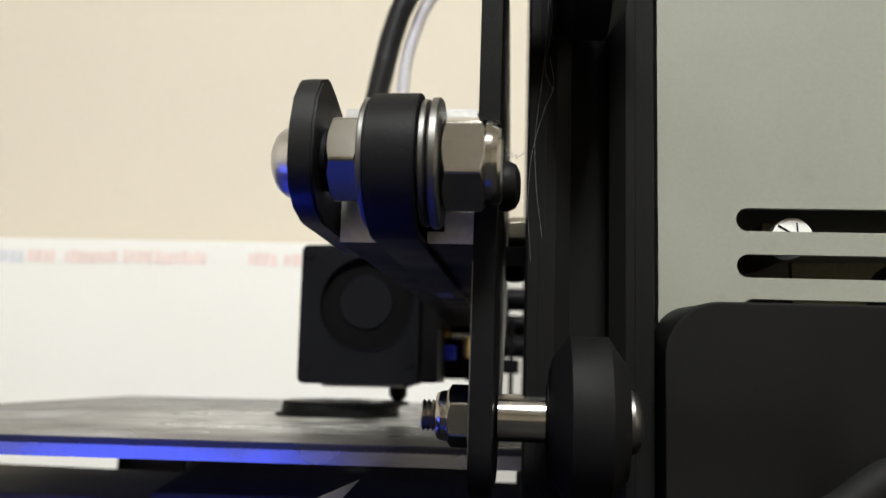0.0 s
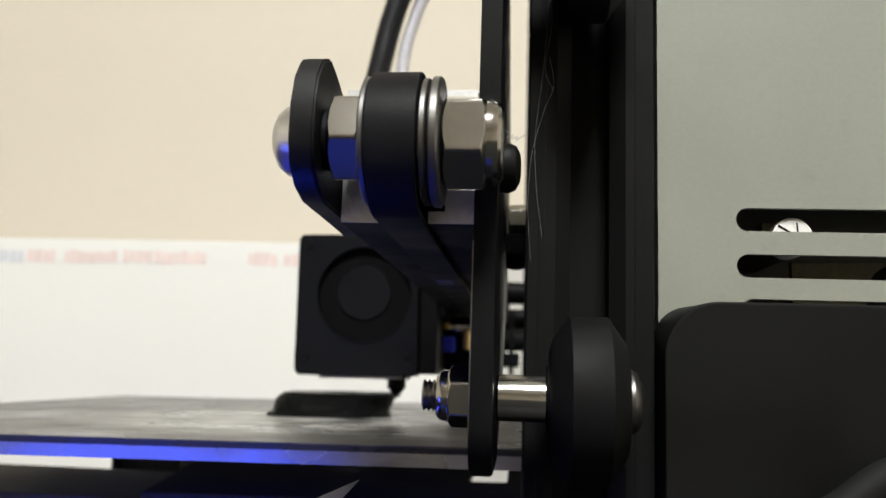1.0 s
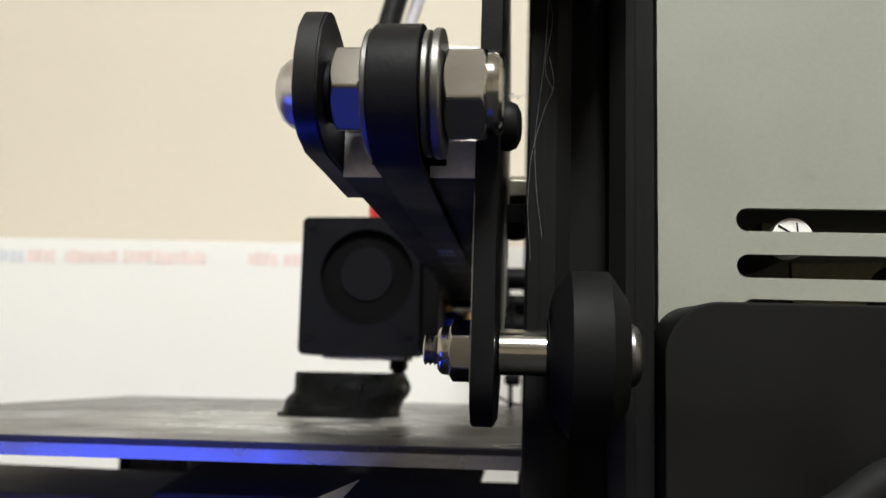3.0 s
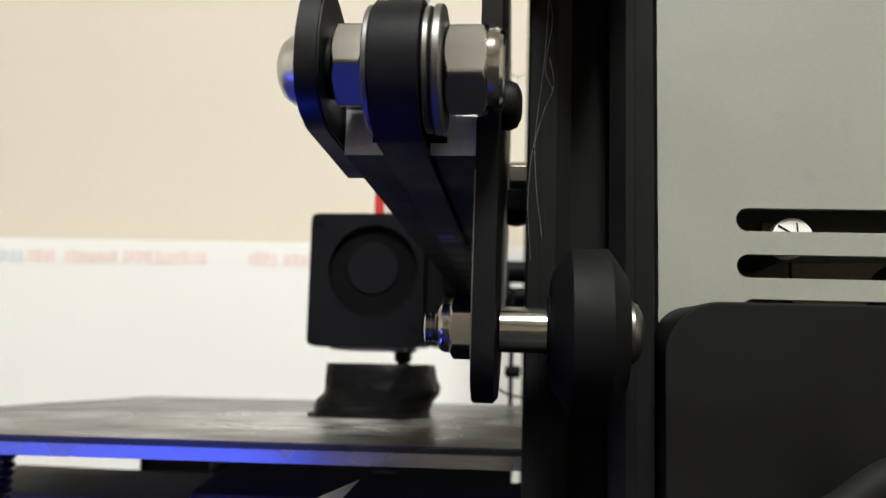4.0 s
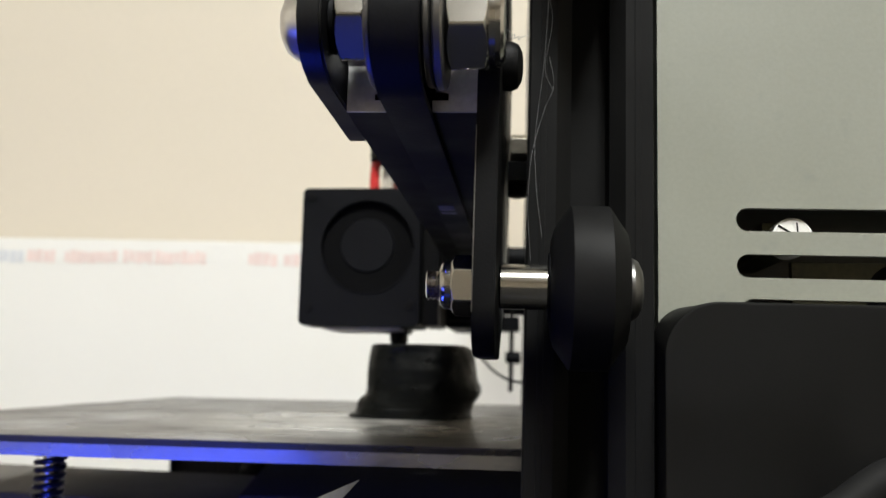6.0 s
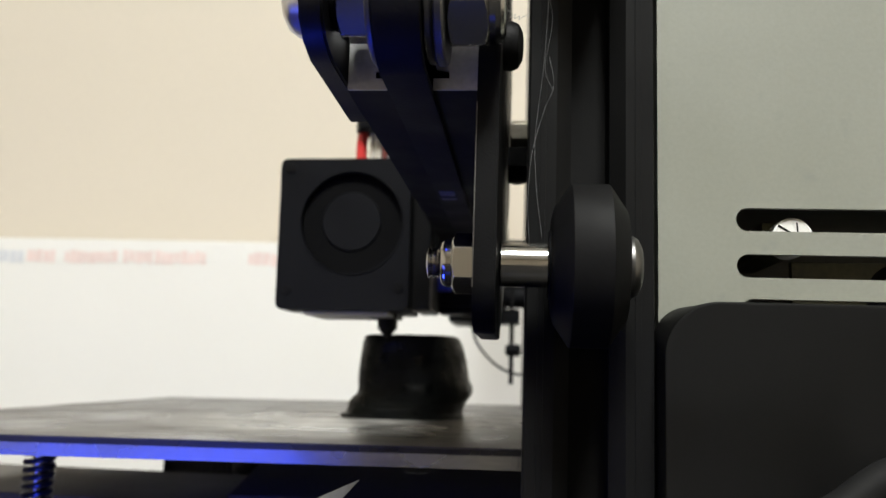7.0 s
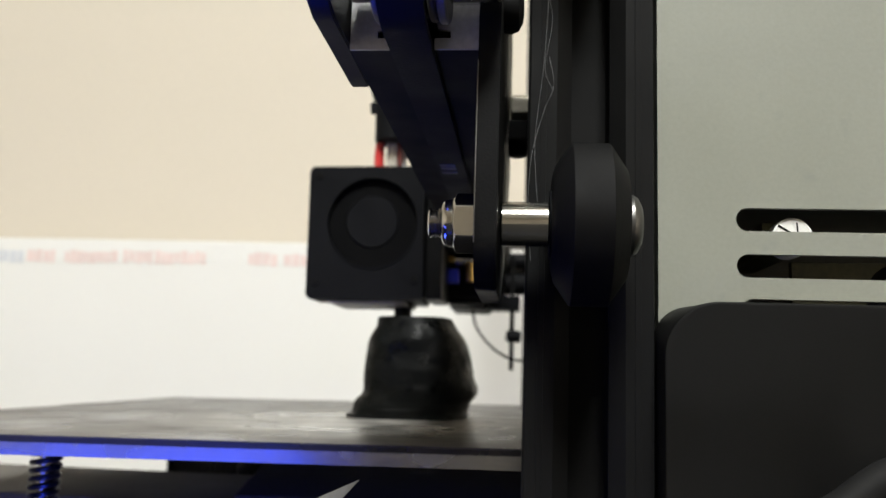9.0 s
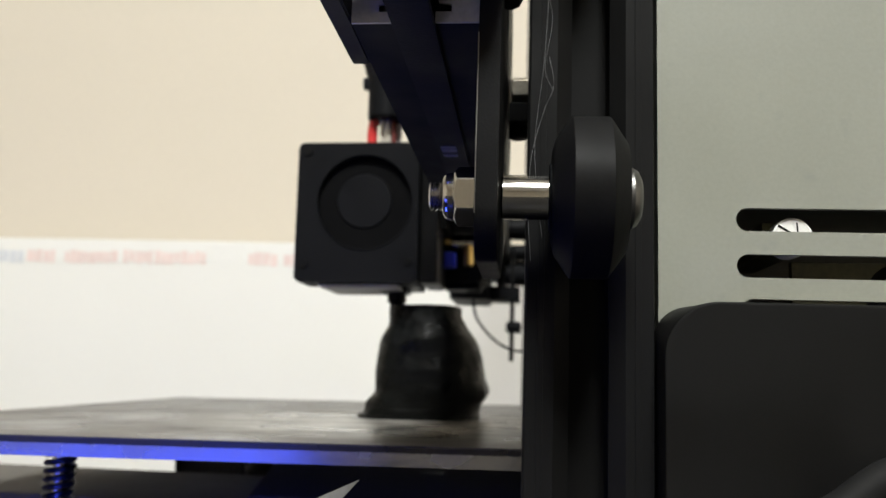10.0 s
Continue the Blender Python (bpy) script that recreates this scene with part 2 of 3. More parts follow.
def pipe(bm, points, r, seg=10, ridge=0.0):
    """A round line along points; ridge swells every other ring."""
    rings = []
    up = Vector((0.13, 0.31, 0.94)).normalized()
    for i, c in enumerate(points):
        d = (points[min(i + 1, len(points) - 1)] - points[max(i - 1, 0)]).normalized()
        u = d.cross(up).normalized()
        v = d.cross(u)
        rr = r * (1 + (ridge if i % 2 else 0))
        rings.append([bm.verts.new(c + rr * (u * math.cos(2 * math.pi * k / seg) + v * math.sin(2 * math.pi * k / seg))) for k in range(seg)])
    for p, q in zip(rings, rings[1:]):
        for k in range(seg):
            bm.faces.new((p[k], p[(k + 1) % seg], q[(k + 1) % seg], q[k]))
    bm.faces.new(rings[0])
    bm.faces.new(rings[-1])
    return bm


def coil(at, r, wire, turns, height, seg=14):
    pts = [Vector((at[0] + r * math.cos(2 * math.pi * i / seg), at[1] + r * math.sin(2 * math.pi * i / seg), at[2] + height * i / (turns * seg)))
           for i in range(turns * seg + 1)]
    return pipe(bmesh.new(), pts, wire, 8)


# ---- the room ----
def room():
    tagged(part("floor", boxed(-1600, 1600, -4200, 800, -760, -740, bevel=0), FLOOR), "pale wooden floor of the room under the table", "floor", kind="structure")
    tagged(part("wall_back", boxed(-1600, 1600, 720, 800, -740, 1700, bevel=0), WALL), "beige painted wall behind the printer", "wall", kind="structure")
    tagged(part("wall_front", boxed(-1600, 1600, -4280, -4200, -740, 1700, bevel=0), WALL), "beige painted wall facing the printer", "wall", kind="structure")
    tagged(part("wall_left", boxed(-1680, -1600, -4200, 720, -740, 1700, bevel=0), WALL), "beige painted side wall of the room", "wall", kind="structure")
    tagged(part("wall_right", boxed(1600, 1680, -4200, 720, -740, 1700, bevel=0), WALL), "beige painted side wall of the room", "wall", kind="structure")
    tagged(part("ceiling", boxed(-1600, 1600, -4200, 720, 1700, 1740, bevel=0), CEILING), "cream painted ceiling", "ceiling", kind="structure")
    t = thing("table", "dark wooden table under the printer", "table")
    part("tabletop", boxed(-800, 800, -850, 700, -30, 0, bevel=2), TABLE, t)
    for x in (-760, 760):
        for y in (-810, 660):
            part("leg", boxed(x - 25, x + 25, y - 25, y + 25, -740, -30, bevel=2), TABLE, t)
    c = thing("ceiling_lamp", "square white ceiling lamp, lit", "ceiling lamp")
    part("diffuser", boxed(-90, 410, -1200, -700, 1676, 1690, bevel=3), LAMP_GLASS, c)
    part("frame", boxed(-110, 430, -1220, -680, 1690, 1700, bevel=2), BOARD, c)


def white_board():
    t = thing("foam_board", "white board with faded red print along its top edge", "board")
    part("panel", boxed(-760, 150, 620, 632, 0, 219.5, bevel=1.2), BOARD, t)
    rng = random.Random(4)
    # unreadable lettering: words of plain bars, all alike in height
    for x, length, low, mat in ((-446, 42, 199.5, GREYBLUE), (-398, 21.5, 200, PINK), (-366, 16.5, 200, PINK), (-345.5, 20, 200.5, PINK), (-317, 20.5, 201, PINK), (-290.5, 41.5, 201, PINK), (-214.5, 24, 201, PINK), (-186, 36, 200.5, PINK)):
        end = x + length
        while x < end:
            w = rng.uniform(3.6, 6.2)
            part("print_bar", boxed(x, x + w, 619.6, 620.1, low - 0.8 + rng.uniform(0, 1.6), low + rng.uniform(8.4, 10.4), bevel=0), mat, t)
            x += w + rng.uniform(0.4, 1.3)


# ---- fixed parts of the printer ----
def upright():
    t = thing("upright_rail", "black anodised aluminium slotted upright rail of the printer", "rail")
    x0, x1, y0, y1, c = 0.4, 21.2, 134.0, 174.0, 10.9
    half = [(x0 + 0.4, y0), (c - 5.7, y0), (c - 3.2, y0 + 2.0), (c - 3.2, y0 + 3.2), (c - 5.6, y0 + 3.2), (c - 5.6, y0 + 4.4), (c - 3.0, y0 + 7.0)]
    outline = half + [(2 * c - x, y) for x, y in reversed(half)]
    outline += [(x1, y0 + 0.4), (x1, y1 - 0.4), (x1 - 0.4, y1), (x0 + 0.4, y1), (x0, y1 - 0.4), (x0, y0 + 0.4)]
    part("extrusion", prism(outline, "z", 60, 480), ANODISED, t)
    # shallow grooves run down the face on both sides of the slot
    for x in (3.0, 18.6):
        part("face_rib", boxed(x - 0.5, x + 0.5, y0 - 0.15, y0 + 0.2, 60, 480, bevel=0.1), ANODISED, t)
    t2 = thing("upright_rail", "black anodised aluminium upright rail, far side of the printer", "rail")
    part("extrusion", boxed(0.4, 21.2, 425, 465, 60, 480, bevel=0.6), ANODISED, t2)
    s = thing("base_frame", "black anodised aluminium base frame of the printer", "frame")
    part("side_rail", boxed(-290, 190, 254, 320, 42, 82, bevel=1.0), RAIL_TOP, s, "dusty middle rail that carries the bed")
    part("cross_rail", boxed(-10, 30, 134, 465, 20, 60, bevel=0.8), ANODISED, s)
    part("cross_rail", boxed(-190, -150, 165, 470, 2, 42, bevel=0.8), ANODISED, s)
    for x, y in ((-170, 190), (-170, 460), (170, 290)):
        part("foot", turned([(0, 9), (2, 10), (20, 10)], (x, y, 0), "z", 24), RUBBER, s)
    part("foot", boxed(0, 20, 140, 460, 0, 20, bevel=1), RUBBER, s)
    part("foot", boxed(160, 180, 280, 300, 0, 42, bevel=1), RUBBER, s)
    part("rail_post", boxed(0, 20, 285, 305, 20, 60, bevel=0.5), ANODISED, s)
    # plastic strands clinging to the rail
    h = thing("plastic_strand", "fine grey plastic strand clinging to the upright rail", "strand")
    a = [(3.6, 133.6, 189), (3.0, 133.5, 178), (2.2, 133.5, 170), (1.6, 133.5, 163), (2.0, 133.5, 155), (3.0, 133.6, 147)]
    b = [(3.8, 133.5, 178), (4.6, 133.4, 173), (3.2, 133.4, 169), (1.9, 133.5, 164.5), (1.0, 133.5, 160), (0.6, 133.4, 152), (1.2, 133.5, 143)]
    c2 = [(3.6, 133.6, 189), (4.2, 133.4, 184), (3.1, 133.5, 176), (4.6, 133.5, 171.8)]
    for line in (a, b, c2):
        part("fibre", pipe(bmesh.new(), smooth_line(line), 0.025, 5), HAIR, h)


def stadium(x0, x1, z0, z1):
    r = (z1 - z0) / 2
    return arc(x0 + r, z0 + r, r, 90, 270, 12) + arc(x1 - r, z0 + r, r, -90, 90, 12)


def power_supply():
    t = thing("power_supply", "grey-green painted metal power supply box with vent slots", "power supply")
    holes = [stadium(35.1, 105, 149.35, 153.25), stadium(35.1, 105, 141.6, 145.5), stadium(35.6, 105, 134.0, 138.1)]
    part("front_panel", prism([(22.4, 62), (140, 62), (140, 330), (22.4, 330)], "y", 138, 139.2, holes=holes), PSU_PAINT, t)
    part("side_panel", boxed(22.4, 23.6, 139.2, 174, 62, 330, bevel=0.1), PSU_PAINT, t)
    part("side_panel", boxed(138.8, 140, 139.2, 174, 62, 330, bevel=0.1), PSU_PAINT, t)
    part("top_panel", boxed(23.6, 138.8, 139.2, 174, 328.8, 330, bevel=0.1), PSU_PAINT, t)
    part("back_panel", boxed(23.6, 138.8, 172.8, 174, 62, 328.8, bevel=0.1), PSU_PAINT, t)
    part("circuit_board", boxed(47.6, 134, 150, 151.6, 70, 146, bevel=0.1), PCB, t, "olive circuit board behind the slots")
    part("choke", turned([(149, 4), (150, 6), (159, 6), (160, 5)], (66, 0, 140), "y", 24), BLACK_PLASTIC, t)
    s = part("screw", turned([(139.5, 2.9), (139.8, 3.3), (143.5, 3.3), (144, 2.8)], (44.7, 0, 148.7), "y", 32), NYLON, t, "white slotted screw head seen through the slot")
    part("screw_slot", prism([(42.2, 150.5), (46.0, 148.2), (46.2, 148.5), (42.4, 150.8)], "y", 139.42, 139.6), BLACK_PLASTIC, s)
    part("screw_slot", prism([(45.2, 151.2), (45.5, 147.4), (45.75, 147.4), (45.45, 151.2)], "y", 139.42, 139.6), BLACK_PLASTIC, s)
    part("screw_post", boxed(41, 47, 144, 172, 146.5, 152, bevel=0.3), PCB, s)
    # deep cover: a flat front with a large corner, a side wall that widens to the panel
    bm = bmesh.new()
    rings = []
    for y, cx, cz, r in ((137.7, 27.3, 130.7, 5.8), (133.0, 28.7, 129.4, 7.1), (128.9, 30.3, 128.1, 8.6), (128.5, 30.35, 128.05, 8.45), (128.4, 30.4, 128.0, 8.1)):
        line = [(141, 58), (141, cz + r), *arc(cx, cz, r, 90, 180, 16), (cx - r, 58)]
        rings.append([bm.verts.new((x, y, z)) for x, z in line])
    n = len(rings[0])
    for p, q in zip(rings, rings[1:]):
        for i in range(n):
            bm.faces.new((p[i], p[(i + 1) % n], q[(i + 1) % n], q[i]))
    bm.faces.new(rings[0])
    bm.faces.new(rings[-1])
    part("end_cover", bm, COVER_PLASTIC, t, "matt black plastic end cover with a rounded corner")
    part("end_cover_side", boxed(22.6, 140.5, 139.6, 172, 58, 61.8, bevel=0.4), COVER_PLASTIC, t)
    w = thing("power_cable", "dark grey power cable below the power supply", "cable")
    part("cable", pipe(bmesh.new(), smooth_line([(26, 122, 0.5), (30, 122, 60), (36, 122, 98), (45, 122, 108), (58, 122, 114), (90, 122, 112), (112, 122, 80), (120, 122, 3)], 10), 2.6, 14), CABLE, w)


def display_unit():
    t = thing("display_unit", "printer display with a lit blue screen", "display")
    # stands upright beside the bed, its lit side towards the printer
    part("case", prism([(-240, 0.2), (-82, 0.2), (-82, 104), (-240, 104)], "y", 8, 23, bevel=1), BLACK_PLASTIC, t)
    part("screen", prism([(-230, 64), (-86, 64), (-86, 98), (-230, 98)], "y", 23.2, 24), SCREEN, t, "lit blue screen")
    # added out of view: a stand and three blue panels that tint undersides
    part("fill_stand", boxed(-120, -6, 20, 142, 0.2, 26, bevel=1), BLACK_PLASTIC, t)
    part("under_fill", boxed(-118, -58, 90, 138, 26.1, 27, bevel=0.2), BLUE_FILL, t, "added unseen blue fill light from below")
    # unseen strip added to keep the blue light off wheels and rail
    part("light_shield", boxed(-57, -54, 86, 142, 24, 74, bevel=0.6), BLACK_PLASTIC, t)
    part("dim_fill", boxed(-100, -14, 22, 66, 26.1, 27, bevel=0.2), BLUE_FILL_DIM, t, "added unseen dim blue fill light")
    part("low_fill", prism([(-230, 16), (-150, 16), (-150, 62.5), (-230, 62.5)], "y", 23.2, 23.9), BLUE_FILL_DIM, t, "added unseen dim blue panel for low reflections")


def turned_aside(bm):
    """Swings the scraper's lower end towards the viewer."""
    for v in bm.verts:
        v.co.y += 0.35 * (v.co.x + 28.6)
    return bm


def scraper():
    t = thing("print_scraper", "pale grey scraper leaning with its tip up", "scraper")
    part("blade", turned_aside(prism([(-28.6, 104.9), (-31.4, 101.6), (-84, 62), (-92, 76)], "y", 150, 150.9, bevel=0.1)), PALE_BLADE, t)
    part("handle", turned_aside(prism([(-82, 64), (-92, 75), (-176, 14), (-168, 0.2), (-158, 0.2)], "y", 146, 155, bevel=1.2)), BLACK_PLASTIC, t)


# ---- the moving bed ----
def heated_bed():
    """Built with its front lower left at x = 0; the sheet's top is z = 0."""
    t = thing("heated_bed", "print bed with dark build sheet on an aluminium plate", "print bed")
    w = 235
    def slab(r):
        return arc(r, 413 - r, r, 90, 180, 6) + arc(r, 178 + r, r, 180, 270, 6) + arc(w - r, 178 + r, r, 270, 360, 6) + arc(w - r, 413 - r, r, 0, 90, 6)
    part("magnet_mat", prism(slab(3), "z", -1.55, -0.32, bevel=0.05), MAT_EDGE, t, "black magnetic mat under the sheet")
    part("build_sheet", prism(slab(3), "z", -0.3, 0, bevel=0.08), SHEET, t, "dark grey textured build sheet with pale smears")
    part("aluminium_plate", prism(slab(2.2), "z", -4.5, -1.6, bevel=0.2), BED_EDGE, t, "aluminium plate with a bare edge")
    for x, y in ((52, 212), (222, 212), (61, 382), (162, 382)):
        if y > 300:
            part("bushing", turned([(-24, 4.6), (-23, 5.2), (-8, 5.2), (-7, 4)], (x, y, 0), "z", 24), BLACK_PLASTIC, t)
        part("spring", coil((x, y, -19.5), 3.4, 0.75, 7, 14.8), SPRING, t, "black coil spring")
        part("screw", turned([(-24, 1.9), (-4.4, 1.9)], (x, y, 0), "z", 14), STEEL, t)
        part("levelling_knob", turned([(-38, 8), (-37, 14), (-30, 15), (-27, 12), (-26, 5)], (x, y, 0), "z", 32), BLACK_PLASTIC, t)
    arm = [(96, 234), (238, 234), (238, 322), (200, 322), (200, 281), (187, 281), (187, 327), (181, 328), (181, 400), (84, 402), (76, 330)]
    part("carriage_plate", prism(arm, "z", -23.0, -20.2, bevel=0.3), CARRIAGE, t, "black steel carriage plate under the bed")
    part("plate_slot", boxed(138, 146, 296, 302, -20.25, -20.1, bevel=0), BELT, t)
    cab = smooth_line([(9.5, 396, -31.5), (16, 395, -31), (30, 394, -31.5), (48, 394, -31), (66, 393, -29), (84, 391, -27)], 14)
    part("cable_loom", pipe(bmesh.new(), cab, 6.6, 14, ridge=0.14), LOOM, t, "dark ribbed cable loom behind the carriage")
    part("cable_clamp", boxed(9.2, 11.4, 387, 402, -38, -24, bevel=0.6), BLACK_PLASTIC, t)
    part("cable_guide", boxed(209, 262, 394, 404, -46, -22, bevel=1), BLACK_PLASTIC, t)
    return t


def print_outline(h):
    """Left, right and half depth of the object at height h, from its base."""
    keys = ((0, 0, 41.8, 20), (1.0, 0, 41.8, 20), (1.05, 1.6, 41.4, 19.5), (2.6, 2.2, 41.6, 19.5), (5.0, 2.6, 42.4, 19.6), (6.6, 3.8, 43.8, 19.6), (7.8, 5.2, 44.6, 19.6), (9.4, 5.8, 45.1, 19.5),
            (11.0, 5.7, 44.7, 19.4), (12.6, 5.6, 43.7, 19.3), (14, 5.7, 43.3, 19.2), (20, 6.2, 42.5, 18.8), (25, 6.9, 41.1, 18.0), (27.6, 7.7, 39.8, 17.4), (29.8, 9.0, 38.0, 16.5), (31, 9.8, 37.2, 16.0),
            (33.6, 10.0, 35.7, 15.0), (34.6, 9.8, 34.9, 14.6), (36, 9.7, 34.8, 14.2), (41, 10.0, 34.6, 13.8))
    for a, b in zip(keys, keys[1:]):
        if h <= b[0]:
            k = (h - a[0]) / (b[0] - a[0])
            return [a[i] + (b[i] - a[i]) * k for i in (1, 2, 3)]
    return keys[-1][1:]


def printed_object():
    """A stack of thin rigid slices; each rises with the nozzle and stays where it was laid."""
    t = thing("printed_figure", "unfinished black plastic print growing in layers on the bed", "print")
    slices = []
    count, seg = 36, 64
    edges = [0, 1.0, 2.2, 3.6, 5.0] + [5.0 + (40.6 - 5.0) * i / (count - 4) for i in range(1, count - 3)]
    for k, (h0, h1) in enumerate(zip(edges, edges[1:])):
        bm = bmesh.new()
        rings = []
        steps = [h0, h0 + 0.12, (h0 + h1) / 2, h1 - 0.12, h1]
        for j, h in enumerate(steps):
            left, right, deep = print_outline(h)
            cx, rx = (left + right) / 2, (right - left) / 2
            tuck = 0.10 if j in (0, 4) else 0.0
            ring = []
            for i in range(seg):
                a = 2 * math.pi * i / seg
                c, s = math.cos(a), math.sin(a)
                e = 0.72
                n = noise.noise((c * 2.2, s * 2.2, h * 0.16)) * 0.9 + noise.noise((c * 7, s * 7, h * 0.14)) * 0.7 + noise.noise((c * 16, s * 16, h * 0.4)) * 0.45
                n *= min(1, h / 3) * (1 - 0.6 * abs(c))
                x = cx + (rx - tuck + n * 0.5) * math.copysign(abs(c) ** e, c)
                y = (deep - tuck + n) * math.copysign(abs(s) ** e, s)
                ring.append(bm.verts.new((x, y, h)))
            rings.append(ring)
        for p, q in zip(rings, rings[1:]):
            for i in range(seg):
                bm.faces.new((p[i], p[(i + 1) % seg], q[(i + 1) % seg], q[i]))
        bm.faces.new(rings[0])
        bm.faces.new(rings[-1])
        slices.append((part("printed_layer", bm, FILAMENT, t, smooth=60), h1, k))
    return t, slices


# ---- the rising cross beam with its wheels and belt tensioner ----
def wheel(parent, y, z, x0=4.1):
    """Solid grooved wheel on a bolt along x."""
    b = [(0, 3.6), (0.05, 7.2), (0.5, 8.9), (2.75, 12.2), (2.95, 12.35), (8.4, 12.35), (8.6, 12.2), (11.1, 8.6), (11.2, 4.4)]
    w = part("wheel", turned([(x0 + a - 10.9, r) for a, r in b], (0, 0, 0), "x", 64), RUBBER, parent, "solid black grooved wheel", smooth=25)
    w.location = Vector((10.9, y, z)) * MM
    part("bearing", turned([(x0 - 10.9 + 11.2, 4.3), (x0 - 10.9 + 11.6, 4.3)], (0, 0, 0), "x", 32), WASHER, w)
    part("bolt_head", turned([(15.4, 4.6), (16.2, 4.7), (17.0, 4.2), (17.6, 3.0), (17.8, 1.6)], (0, y, z), "x", 36), WASHER, parent, "domed steel bolt head")
    part("spacer", rod(-3.5, 3.9, y, z, 3.45, 0.25), STEEL, parent, "polished steel spacer sleeve")
    part("shim", rod(3.8, 4.2, y, z, 5.2, 0.1), BLACK_PLASTIC, parent)
    nut = hexnut(bmesh.new(), -10.7, -7.0, y, z, 8.2, math.pi / 6 + radians(5))
    part("lock_nut", nut, STEEL, parent, "steel lock nut", smooth=10)
    part("nut_collar", turned([(-12.5, 2.4), (-12.45, 2.9), (-12.25, 3.3), (-11.9, 3.55), (-11.4, 3.68), (-10.6, 3.72)], (0, y, z), "x", 36), STEEL, parent)
    th = []
    for i in range(6):
        th += [(-14.6 + 0.7 * i, 1.9), (-14.35 + 0.7 * i, 2.35)]
    part("threaded_end", turned(th, (0, y, z), "x", 28), STEEL, parent, "steel thread sticking out of the nut")
    return w


def gantry():
    t = thing("cross_beam", "black cross beam with side plate, wheels and belt tensioner", "printer gantry")
    # 20 mm beam with slots above and below
    x0, x1, z0, z1, c = -26.4, -7.0, 142.8, 162.7, -16.8
    half = [(3.1, 0), (3.1, 1.7), (5.5, 1.7), (5.5, 2.8), (3.6, 3.1), (2.8, 6)]
    out = [(x0, z0)] + [(c - u, z0 + v) for u, v in half] + [(c + u, z0 + v) for u, v in reversed(half)] + [(x1, z0)]
    out += [(x1, z1)] + [(c + u, z1 - v) for u, v in half] + [(c - u, z1 - v) for u, v in reversed(half)] + [(x0, z1)]
    part("beam", prism(out, "y", 115.5, 470), ANODISED, t, "black anodised slotted beam")
    part("beam_end", prism(out, "y", 115.0, 115.5), BEAM_END, t, "bare sawn aluminium end of the beam")
    # belt loop round the idler
    cy, cz, r = 106.4, 151.65, 9.9
    loop = [(470, cz + r)] + [(y, z) for y, z in arc(cy, cz, r, 90, 270, 24)] + [(470, cz - r)]
    inner = [(470, cz - r + 1.2)] + [(y, z) for y, z in arc(cy, cz, r - 1.2, 270, 90, 24)] + [(470, cz + r - 1.2)]
    part("belt", prism(loop + inner, "x", -20.0, -13.65, bevel=0.12), BELT, t, "black toothed drive belt")
    for y0, y1 in ((179.3, 180.7), (181.7, 183.7), (186.4, 187.9)):
        part("belt_mark", boxed(-19.1, -15.7, y0, y1, 141.56, 141.74, bevel=0), BELT_INK, t)
    # tensioner: a plate beside the beam carries the idler's axle
    outline = [(134, 143.6), (120, 143.8), (107, 143.9), (102.7, 145.1), (99.9, 147.3), (98.6, 150.5), (98.6, 155.3), (99.9, 159.5), (102.4, 162.5), (106, 164.0), (109.7, 163.2), (121, 159.5), (134, 155.3)]
    ten = part("tensioner_plate", prism(outline, "x", -30.1, -26.8, bevel=0.3), TENSIONER_PAINT, t, "black tensioner plate with worn edges")
    ay, az = 106, 152.15
    part("bolt_head", turned([(-33.9, 1.4), (-33.65, 2.65), (-33.0, 3.9), (-31.9, 4.75), (-30.1, 5.2)], (0, ay, az), "x", 40), ALU, ten, "bright domed bolt head")
    part("spacer_nut", hexnut(bmesh.new(), -25.75, -21.1, ay, az + 0.4, 11.0, radians(13)), STEEL, t, "hexagonal steel spacer nut", smooth=10)
    part("spacer_core", rod(-26.9, -25.7, ay, az + 0.3, 4.2), BLACK_PLASTIC, t)
    part("washer", rod(-21.1, -20.2, ay, az, 8.7, 0.2, 56), WASHER, t, "flat steel washer")
    part("pulley", rod(-20.1, -13.55, ay, az, 7.8, 0.2, 56), BLACK_PLASTIC, t, "black idler pulley")
    part("washer", rod(-13.45, -12.5, ay, az, 8.5, 0.2, 56), WASHER, t, "flat steel washer")
    part("washer", rod(-12.2, -10.9, ay, az, 8.75, 0.25, 56), WASHER, t, "flat steel washer")
    part("washer_core", rod(-12.6, -12.1, ay, az, 4.8, 0.05, 24), BLACK_PLASTIC, t)
    part("lock_nut", hexnut(bmesh.new(), -10.8, -4.9, ay, az, 11.9, radians(22)), STEEL, t, "large steel lock nut", smooth=10)
    part("nut_collar", turned([(-5.3, 5.6), (-5.0, 5.77), (-4.2, 5.8), (-3.5, 5.6), (-3.07, 5.2), (-2.85, 4.65)], (0, ay, az), "x", 44), STEEL, t, "rounded collar of the lock nut", smooth=18)
    # side plate, on edge to the viewer
    low = arc(119, 114.4, 7, 180, 270, 8) + [(140, 107.4), (170, 120), (205, 145), (205, 180), (170, 200), (140, 205)]
    up = [(140, 230), (121, 230), (118, 226), (117, 220), (117, 160), (113.6, 156), (113.3, 149), (112, 147)]
    part("side_plate", prism(low + up, "x", -6.95, -3.75, bevel=0.22), BLACK_PAINT, t, "black steel side plate seen on edge")
    part("worn_edge", boxed(-7.0, -6.86, 111.96, 112.3, 113.5, 140, bevel=0.03), WASHER, t, "bare worn edge of the side plate")
